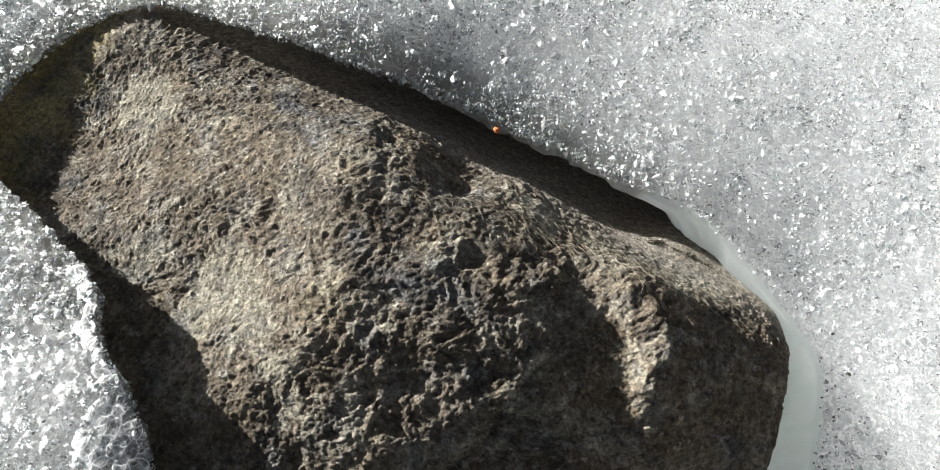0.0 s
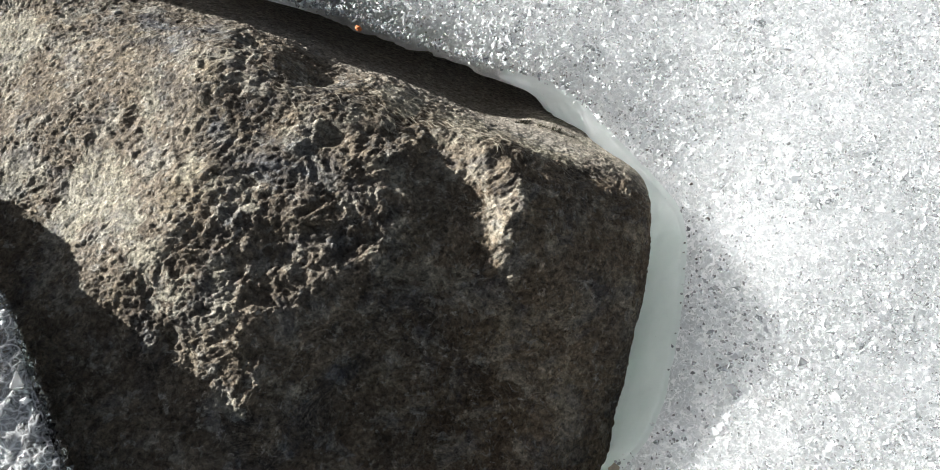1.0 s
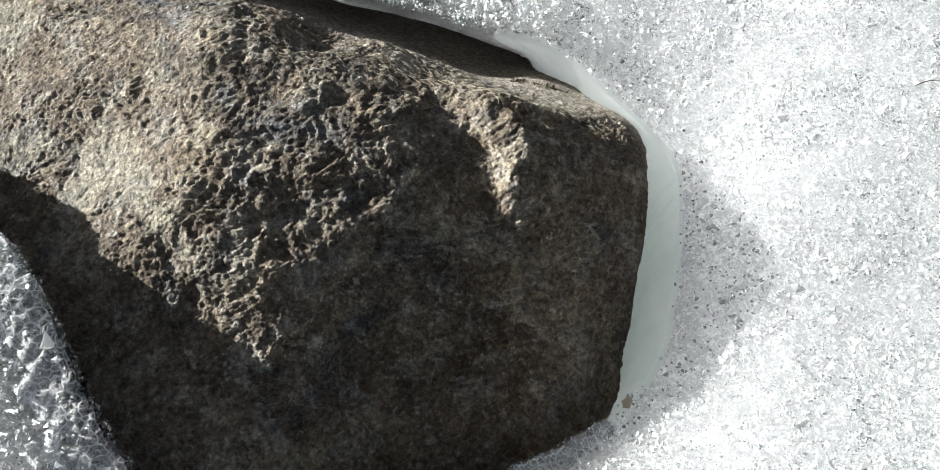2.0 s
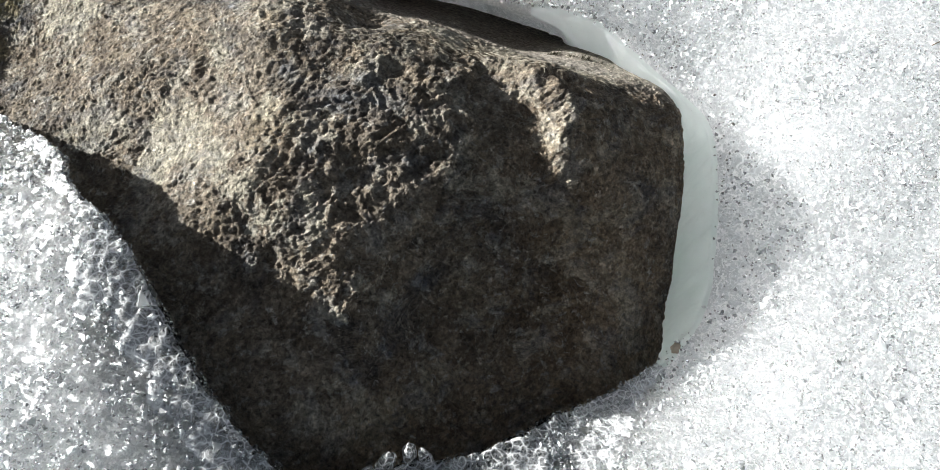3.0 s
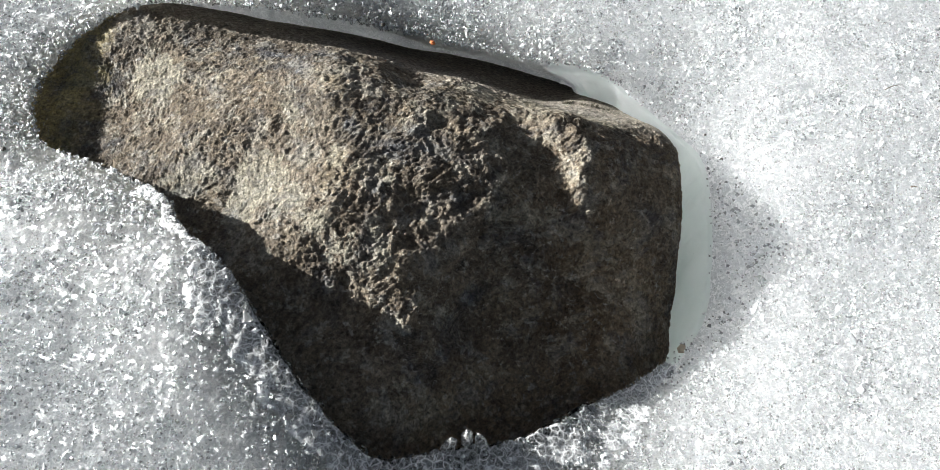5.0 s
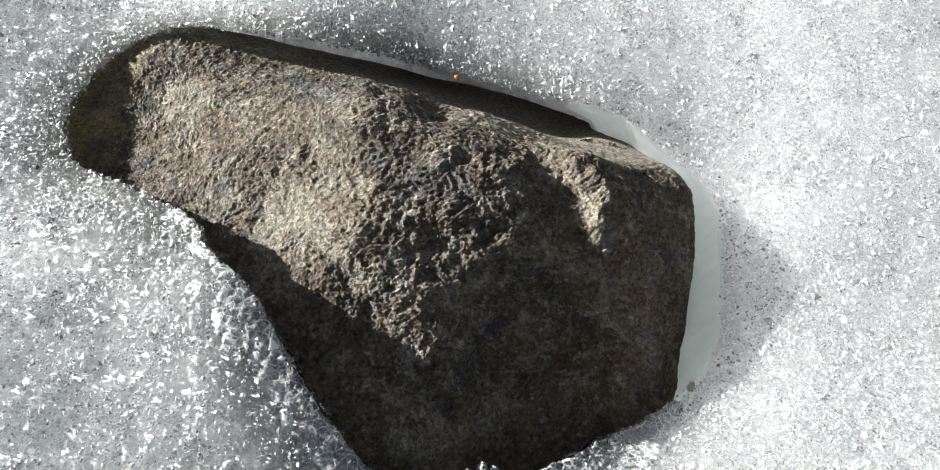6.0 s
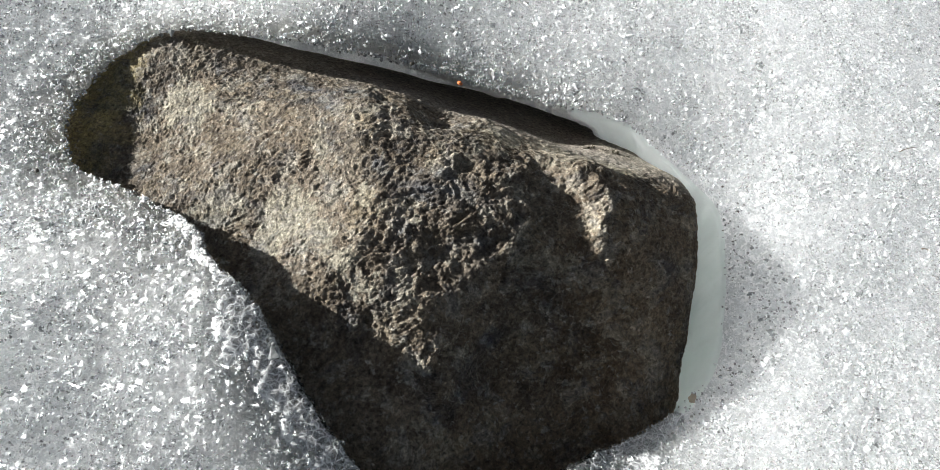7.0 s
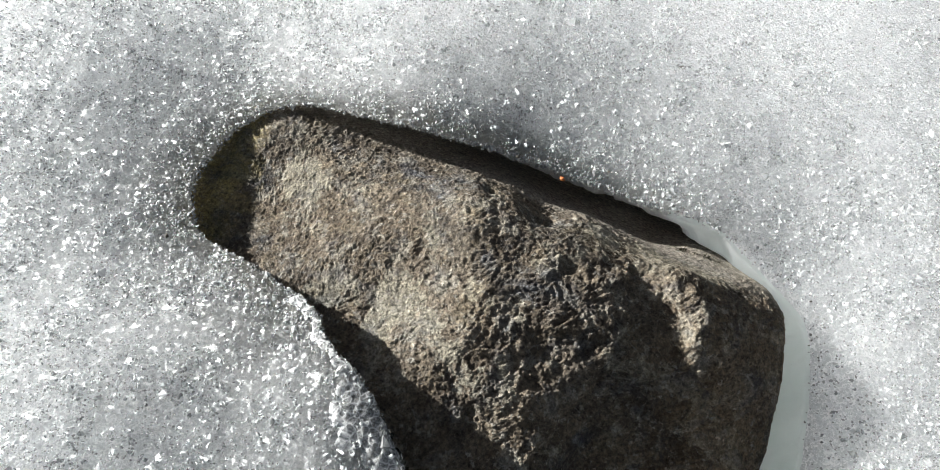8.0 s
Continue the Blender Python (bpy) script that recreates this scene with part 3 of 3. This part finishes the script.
def build_moss(skin):
    """Dry hair moss matted over the crest, and dark tufts on the far edge; skin: points of the boulder's upper side."""
    rng = np.random.default_rng(12)

    def level(x, y, pool):
        return pool[np.argmin((pool[:, 0] - x) ** 2 + (pool[:, 1] - y) ** 2), 2]

    verts, faces = [], []
    pool = skin[(skin[:, 0] > -0.08) & (skin[:, 0] < 0.36) & (skin[:, 1] > 0.30) & (skin[:, 1] < 0.53)]
    for _ in range(340):
        f = rng.uniform(0, 1)
        x = -0.02 + 0.32 * f + 0.02 * rng.standard_normal()
        y = 0.445 - 0.085 * f + 0.018 * rng.standard_normal()
        a = math.radians(-22 + 24 * rng.standard_normal())
        long, bow, wide = rng.uniform(0.008, 0.026), 0.5 * rng.standard_normal(), rng.uniform(0.00022, 0.0004)
        start = len(verts)
        for k in range(6):
            q = k / 5
            cx = x + long * q * math.cos(a + bow * q)
            cy = y + long * q * math.sin(a + bow * q)
            cz = level(cx, cy, pool) + 0.0006 + 0.0018 * math.sin(math.pi * q) * (0.5 + 0.5 * abs(bow))
            r = wide * (1 - 0.7 * q)
            sx_, sy_ = -math.sin(a + bow * q) * r, math.cos(a + bow * q) * r
            verts += [(cx + sx_, cy + sy_, cz), (cx - sx_, cy - sy_, cz), (cx, cy, cz + r * 1.4)]
            if k:
                b = start + 3 * k
                faces += [(b - 3, b - 2, b + 1, b), (b - 2, b - 1, b + 2, b + 1), (b - 1, b - 3, b, b + 2)]
    ob = new("hair_moss", mesh_from("hair_moss", np.array(verts), np.array(faces), STRAW))
    tagged(ob, "dry straw-coloured hair moss matted over the boulder crest", "moss", kind="stuff")

    far = skin[(skin[:, 0] > 0.15) & (skin[:, 1] > 0.36)]
    for x, y, size, blades in ((0.258, 0.449, 0.006, 26), (0.278, 0.440, 0.005, 22), (0.292, 0.434, 0.0055, 24), (0.310, 0.424, 0.004, 18), (0.205, 0.470, 0.003, 14)):
        bm = bmesh.new()
        for _ in range(blades):
            a, r = rng.uniform(0, 2 * math.pi), size * math.sqrt(rng.uniform(0, 1))
            foot = Vector((r * math.cos(a) * 1.3, r * math.sin(a) * 0.7, -0.002))
            tip = foot * 1.5 + Vector((rng.uniform(-1, 1) * size * 0.4, rng.uniform(-1, 1) * size * 0.4, size * rng.uniform(0.7, 1.5)))
            across = Vector((math.cos(a + 1), math.sin(a + 1), 0)) * size * 0.13
            along = Vector((-across.y, across.x, 0))
            ring = [bm.verts.new(foot + v) for v in (across, along, -across, -along)]
            mid = [bm.verts.new(foot.lerp(tip, 0.55) + v * 0.8) for v in (across, along, -across, -along)]
            end = bm.verts.new(tip)
            for k in range(4):
                bm.faces.new((ring[k], ring[(k + 1) % 4], mid[(k + 1) % 4], mid[k]))
                bm.faces.new((mid[k], mid[(k + 1) % 4], end))
        tuft = part("moss_tuft", bm, MOSS)
        tuft.location = (x, y, level(x, y, far))
        tagged(tuft, "small dark moss tuft on the boulder's far edge", "moss", group="moss tufts on the boulder edge")


def build_boulder():
    k = 820
    u, w = np.meshgrid(np.linspace(-1, 1, k), np.linspace(-1, 1, k))
    x = u * np.sqrt(1 - w * w / 2)
    y = w * np.sqrt(1 - u * u / 2)
    rad = np.hypot(x, y)
    # four fifths of the net lie on the upper side
    turn = np.clip((rad - 0.8) / 0.2, 0, 1)
    spread = (1 - turn ** 3) / 0.8
    way = np.stack([0.66 * x * spread, 0.50 * y * spread, 0.25 - 0.9 * turn], -1).reshape(-1, 3)
    way /= np.linalg.norm(way, axis=1, keepdims=True)
    lo, hi = np.zeros(len(way)), np.full(len(way), 1.2)
    for _ in range(24):
        mid = (lo + hi) / 2
        inside = boulder_field(CORE + mid[:, None] * way)[0] < 0
        lo, hi = np.where(inside, mid, lo), np.where(inside, hi, mid)
    p = CORE + lo[:, None] * way
    n = boulder_field(p)[1]
    n /= np.linalg.norm(n, axis=1, keepdims=True)
    px, py = p[:, 0], p[:, 1]
    h = np.zeros(len(p))
    for a, b, wide, high in LUMPS:
        h += high * swell(px, py, a, b, wide)
    for a, b, high in DENTS:
        h += high * swell(px, py, a, b, 0.05)
    # rougher along the crest between the lit top and the shaded front
    rough = 0.36 + 0.7 * swell(px, py, 0.04, 0.28, 0.09) + 0.3 * swell(px, py, -0.1, 0.18, 0.08)
    smooth = 1 - 0.75 * step(py + 0.55 * px, 0.53, 0.60)
    for a, b, c, wide in CRUSTS:
        smooth = smooth * (1 - 0.3 * (1 - step(np.hypot(px - a, py - b), 0.7 * wide, 1.1 * wide)))
    bent = p + 0.012 * np.c_[fractal(p, 0.06, 2, 61), fractal(p, 0.06, 2, 62), fractal(p, 0.06, 2, 63)]
    bx, by = bent[:, 0], bent[:, 1]
    # the scarp, under the crest and down the front
    past = bx - np.interp(by, [c[0] for c in SCARP], [c[1] for c in SCARP])
    crest = np.interp(px, (0.10, 0.13, 0.183, 0.234, 0.305, 0.36), (0.418, 0.384, 0.359, 0.342, 0.332, 0.325))
    below = step(crest - py + 0.15 * (bx - px), -0.001, 0.009) * step(py, 0.07, 0.13)
    drop = step(past, -0.003, 0.009) * (1 - step(past, 0.06, 0.17)) * below
    behind = py - crest
    ledge = np.exp(-(np.maximum(behind, 0) / 0.03) ** 2) * (1 - below) * step(px, 0.08, 0.16) * (1 - step(px, 0.22, 0.30)) * step(behind, -0.012, 0.0)
    gap = np.full(len(p), 9.0)
    for (ax, ay), (cx, cy) in zip(RIB, RIB[1:]):
        t = np.clip(((bx - ax) * (cx - ax) + (by - ay) * (cy - ay)) / ((cx - ax) ** 2 + (cy - ay) ** 2), 0, 1)
        np.minimum(gap, np.hypot(bx - ax - t * (cx - ax), by - ay - t * (cy - ay)), out=gap)
    rib = np.exp(-(gap / 0.015) ** 2) * (1 + 0.5 * fractal(bent, 0.02, 3, 66))
    h += -0.008 * drop + 0.007 * rib * below + 0.002 * ledge
    h += 0.006 * fractal(p, 0.16, 2, 3)
    h += rough * smooth * 0.0046 * fractal(bent, 0.055, 3, 11, 0.5)
    # gritty, flaking crust
    h += (0.45 + 0.6 * rough) * smooth * 0.0024 * fractal(bent, 0.014, 4, 21, 0.72)
    h += (0.5 + 0.5 * rough) * smooth * 0.0019 * (np.abs(fractal(bent, 0.0085, 2, 26, 0.85)) - 0.25)
    # broken-out pits with steep sides, most of them near the crest
    pits = fractal(bent, 0.03, 3, 81)
    h -= np.maximum(rough - 0.4, 0) * smooth * 0.0065 * step(pits, 0.60, 0.75)
    p = p + n * h[:, None]
    me = mesh_from("boulder", p, grid_faces(k, k), ROCK)
    ob = new("boulder", me)
    near = p[(n[:, 2] > 0.2) & (p[:, 2] > -0.09)]
    build_moss(near)
    return tagged(ob, "brown-grey weathered boulder with pale lichen, half sunk in melting snow", "boulder")


# ---------------------------------------------------------------- loose grains of ice
def bead_shape(sharp):
    bm = bmesh.new()
    if sharp:
        q = [bm.verts.new(c) for c in ((1, 0, 0), (0, 1, 0), (-1, 0, 0), (0, -1, 0), (0, 0, 1), (0, 0, -1))]
        for k in range(4):
            bm.faces.new((q[k], q[(k + 1) % 4], q[4]))
            bm.faces.new((q[(k + 1) % 4], q[k], q[5]))
        bm.verts.index_update()
    else:
        bmesh.ops.create_icosphere(bm, subdivisions=1, radius=1.0)
    v = np.array([x.co[:] for x in bm.verts])
    f = np.array([[x.index for x in face.verts] for face in bm.faces])
    bm.free()
    return v, f


def beads(name, centres, sizes, material, rng, jitter=0.28, smooth=True):
    """Many small rounded crystals in one mesh."""
    v, f = bead_shape(not smooth)
    count = len(centres)
    shape = v[None] * (1 + jitter * rng.standard_normal((count, len(v), 1))) * rng.uniform(0.65, 1.25, (count, 1, 3))
    a, b = rng.uniform(0, 2 * np.pi, (2, count))
    ca, sa, cb, sb = np.cos(a), np.sin(a), np.cos(b), np.sin(b)
    x, y, z = shape[..., 0], shape[..., 1], shape[..., 2]
    x, y = x * ca[:, None] - y * sa[:, None], x * sa[:, None] + y * ca[:, None]
    y, z = y * cb[:, None] - z * sb[:, None], y * sb[:, None] + z * cb[:, None]
    pts = np.stack([x, y, z], -1) * sizes[:, None, None] + centres[:, None]
    faces = f[None] + (np.arange(count) * len(v))[:, None, None]
    return new(name, mesh_from(name, pts.reshape(-1, 3), faces.reshape(-1, 3), material, smooth))


def polar(x, y):
    return np.degrees(np.arctan2(y - HOLE[1], x - HOLE[0])), np.hypot(x - HOLE[0], y - HOLE[1])


def build_surface_grains(rng):
    n = 300000
    x, y = rng.uniform(-1.05, 1.1, n), rng.uniform(-0.4, 1.25, n)
    deg, r = polar(x, y)
    past = r - edge_at(deg)
    calm = angle_weight(deg, -34, -2, 10) * np.exp(-np.maximum(past, 0) / 0.04)
    keep = (past > 0.004) & (rng.uniform(0, 1, n) > calm) & (rng.uniform(0, 1, n) < np.exp(-np.maximum(past - 0.3, 0) / 0.35))
    patch = fractal(np.c_[x, y, 0 * x], 0.07, 3, 71)
    keep &= rng.uniform(0, 1, n) < 0.6 + 0.7 * patch
    x, y = x[keep], y[keep]
    size = 0.00145 * np.exp(0.45 * rng.standard_normal(len(x)))
    flat = np.c_[x, y, 0 * x]
    z = snow_height(x, y) + 0.003 * fractal(flat, 0.16, 3, 41) + 0.0022 * fractal(flat, 0.03, 3, 43) + 0.0005
    ob = beads("snow_grains", np.c_[x, y, z], size, GRAIN, rng, 0.4, False)
    return tagged(ob, "clear and white ice grains on the coarse old snow", "ice grains", kind="stuff")


def build_rim_grains(rng):
    """Rounded clear grains along the hole's edge, in a wider lip at the front."""
    deg = rng.uniform(0, 360, 5200)
    deg = deg[rng.uniform(0, 1, len(deg)) > angle_weight(deg, -32, -1, 10)]
    off = rng.uniform(-0.003, 0.009, len(deg))
    more = rng.uniform(240, 325, 500)
    lip = angle_weight(more, 260, 306, 9)
    more = more[rng.uniform(0, 1, len(more)) < lip]
    deg = np.r_[deg, more]
    off = np.r_[off, rng.uniform(-0.002, 0.026, len(more))]
    r = edge_at(deg) + off
    x, y = HOLE[0] + r * np.cos(np.radians(deg)), HOLE[1] + r * np.sin(np.radians(deg))
    z = snow_height(x, y) - rng.uniform(0, 0.009, len(x))
    size = 0.0016 * np.exp(0.35 * rng.standard_normal(len(x))) * (1 + 0.8 * angle_weight(deg, 260, 306, 9))
    clear = angle_weight(deg, 254, 310, 6) > rng.uniform(0, 1, len(deg))
    place = np.c_[x, y, z]
    ob = beads("lip_ice_grains", place[clear], size[clear], ICE, rng, 0.25)
    tagged(ob, "clear wet ice grains hanging over the front of the melt hole", "ice grains", kind="stuff")
    ob = beads("rim_ice_grains", place[~clear], size[~clear], GRAIN, rng, 0.4, False)
    tagged(ob, "white rounded ice grains along the edge of the melt hole", "ice grains", kind="stuff")


def build_lip():
    """The thin clear shelf in which the snow ends over the front of the hole."""
    rows, cols = 30, 1100
    deg = np.linspace(196, 321, cols)
    fade = angle_weight(deg, 246, 306, 14)
    edge = edge_at(deg)
    ca, sa = np.cos(np.radians(deg)), np.sin(np.radians(deg))
    rag = 0.0045 * fractal(np.c_[edge * ca, edge * sa, 0 * ca], 0.022, 3, 91)
    sheets = []
    for side in (0, 1):
        for k in range(rows):
            f = k / (rows - 1)
            r = edge + rag + f * (0.022 + 0.085 * fade)
            x, y = HOLE[0] + r * ca, HOLE[1] + r * sa
            flat = np.c_[x, y, 0 * x]
            z = snow_height(x, y) + 0.0022 - 0.0075 * f ** 3 + 0.0035 * (0.5 - cells(flat, 0.013, 92)) + 0.0015 * fractal(flat, 0.02, 2, 93)
            body = 0.009 * np.sqrt(min(1.0, f * 9.0)) + 0.0004
            wave = 0.003 * fractal(flat + 3.0, 0.012, 2, 94) * min(1.0, f * 9.0)
            sheets.append(np.c_[x, y, z - side * (body + wave)])
    v = np.concatenate(sheets)
    n = rows * cols
    top = grid_faces(rows, cols)
    under = top[:, ::-1] + n
    a = np.arange(cols - 1)
    inner = np.stack([a + 1, a, a + n, a + 1 + n], -1)
    last = (rows - 1) * cols
    outer = np.stack([a + last, a + 1 + last, a + 1 + last + n, a + last + n], -1)
    b = np.arange(rows - 1) * cols
    start = np.stack([b, b + cols, b + cols + n, b + n], -1)
    c = b + cols - 1
    end = np.stack([c + cols, c, c + n, c + cols + n], -1)
    me = mesh_from("ice_shelf", v, np.concatenate([top, under, inner, outer, start, end]), LIP)
    layer = me.attributes.new("inward", "FLOAT", "POINT")
    layer.data.foreach_set("value", np.tile(np.repeat(np.linspace(0, 1, rows), cols), 2).astype(np.float32))
    return tagged(new("ice_shelf", me), "thin clear ice shelf with white seams along the snow edge", "ice shelf")


# ---------------------------------------------------------------- lumps of ice and litter on the snow
def ice_lump(x, y, z, wide, high, lean, seed, label):
    """A rounded clear tooth of ice that stands up from the shelf."""
    bm = bmesh.new()
    bmesh.ops.create_icosphere(bm, subdivisions=4, radius=1.0)
    for v in bm.verts:
        c = v.co.copy()
        swellish = 1 + 0.22 * noise.noise(c * 1.3 + Vector((seed * 7.1, 0, 0))) + 0.07 * noise.noise(c * 4.0 + Vector((0, seed * 3.3, 0)))
        taper = 1 - 0.35 * max(c.z, 0)
        v.co = Vector((c.x * wide * taper, c.y * wide * 0.7 * taper, c.z * high)) * swellish
        v.co.x += lean * v.co.z
    ob = part("ice_lump", bm, LIP)
    ob.matrix_basis = pose(x, y, z, 0, 0, 40 * seed)
    return tagged(ob, label, "ice", group="ice lumps at the snow edge")


def chip(name, x, y, size, flat, seed, material, label, category, lift=0.3):
    """A small crumb with an uneven outline, lying on the snow."""
    bm = bmesh.new()
    bmesh.ops.create_icosphere(bm, subdivisions=3, radius=1.0)
    for v in bm.verts:
        c = v.co.copy()
        k = 1 + 0.45 * noise.noise(c * 1.6 + Vector((seed, seed * 2.0, 0))) + 0.15 * noise.noise(c * 5.0 + Vector((seed, 0, 0)))
        v.co = Vector((c.x * size * k, c.y * size * 0.75 * k, c.z * size * flat * k))
    ob = part(name, bm, material)
    ob.matrix_basis = pose(x, y, float(snow_height(x, y)) + size * lift, 20, 10, 57 * seed)
    return tagged(ob, label, category)


def stalk(name, a, b, thick, bow, material, label, category, twigs=0):
    """A dry needle or sprig between two places, thin at its tip."""
    bm = bmesh.new()
    runs = [(Vector((0, 0, 0)), Vector((b[0] - a[0], b[1] - a[1], 0)), thick, bow)]
    far = runs[0][1]
    side = Vector((-far.y, far.x, 0))
    for k in range(twigs):
        f = 0.25 + 0.5 * k / max(1, twigs - 1)
        sign = 1 if k % 2 else -1
        runs.append((far * f, far * f + side * (0.45 * sign) + far * 0.25, thick * 0.7, bow * 0.5))
    for start, end, t, curve in runs:
        ring_before = None
        way = (end - start).normalized()
        across = Vector((-way.y, way.x, 0))
        for k in range(11):
            f = k / 10
            mid = start.lerp(end, f) + Vector((0, 0, curve * math.sin(math.pi * f))) + across * (curve * 0.8 * math.sin(math.pi * f))
            r = t * (1 - 0.75 * f * f)
            ring = [bm.verts.new(mid + across * (r * math.cos(q * math.pi / 3)) + Vector((0, 0, r * math.sin(q * math.pi / 3)))) for q in range(6)]
            if ring_before:
                for q in range(6):
                    bm.faces.new((ring_before[q], ring_before[(q + 1) % 6], ring[(q + 1) % 6], ring[q]))
            else:
                bm.faces.new(ring[::-1])
            ring_before = ring
        bm.faces.new(ring_before)
    ob = part(name, bm, material)
    ob.location = (a[0], a[1], float(snow_height(a[0], a[1])) + 0.003)
    return tagged(ob, label, category)


def build_grit(rng):
    """Dark crumbs that melted out along the far edge of the hole."""
    deg = np.r_[rng.uniform(14, 62, 90), rng.uniform(-20, 14, 30), rng.uniform(62, 110, 20)]
    r = edge_at(deg) + 0.004 + rng.exponential(0.022, len(deg))
    x, y = HOLE[0] + r * np.cos(np.radians(deg)), HOLE[1] + r * np.sin(np.radians(deg))
    z = snow_height(x, y) + 0.0012
    ob = beads("grit", np.c_[x, y, z], rng.uniform(0.0007, 0.0019, len(deg)), DARK, rng, 0.35, False)
    return tagged(ob, "dark crumbs of soil and bark on the wet snow edge", "grit", kind="stuff")


build_snow()
build_boulder()
build_lip()
rng = np.random.default_rng(4)
build_surface_grains(rng)
build_rim_grains(rng)
build_grit(rng)
for k, (x, y, z, wide, high, lean) in enumerate((
        (-0.019, -0.020, -0.052, 0.011, 0.015, 0.15), (0.003, -0.014, -0.056, 0.010, 0.021, -0.1), (0.018, -0.022, -0.058, 0.009, 0.019, 0.25),
        (0.066, -0.030, -0.073, 0.010, 0.011, 0.0), (0.089, -0.024, -0.080, 0.008, 0.010, 0.2), (-0.038, -0.030, -0.048, 0.009, 0.010, -0.2),
        (0.043, -0.032, -0.068, 0.008, 0.009, 0.1))):
    ice_lump(x, y, z + 0.003, wide, high, lean, k + 1, "tall clear rounded tooth of ice at the snow edge" if high > 0.014 else "small clear rounded lump of ice at the snow edge")
chip("seed_husk", 0.070, 0.553, 0.0048, 0.6, 2.0, SEED, "small orange-brown seed husk on the snow edge", "seed husk")
chip("bark_crumb", 0.002, 0.592, 0.0034, 0.8, 3.0, DARK, "small black bark crumb on the snow edge", "crumb")
chip("bark_crumb", -0.038, 0.680, 0.0022, 0.7, 4.0, DARK, "tiny black bark crumb on white snow", "crumb")
chip("bark_crumb", -0.532, 0.483, 0.0042, 0.7, 5.0, DARK, "dark bark crumb sunk in coarse snow", "crumb")
chip("bark_crumb", 0.445, 0.301, 0.0026, 0.7, 6.0, DARK, "tiny dark bark crumb on wet snow", "crumb")
stalk("dry_needle", (0.677, 0.320), (0.711, 0.324), 0.0008, 0.002, NEEDLE, "thin brown dry needle lying on snow", "needle")
stalk("dry_needle", (0.657, 0.181), (0.667, 0.175), 0.0009, 0.001, NEEDLE, "short brown broken needle lying on snow", "needle")
stalk("sprig", (0.296, 0.752), (0.312, 0.749), 0.0008, 0.002, DARK, "small dark forked sprig lying on snow", "sprig", 4)
chip("pebble", 0.306, 0.060, 0.0065, 0.7, 7.0, PEBBLE, "small tan pebble on the snow edge beside the boulder", "pebble", 0.1)
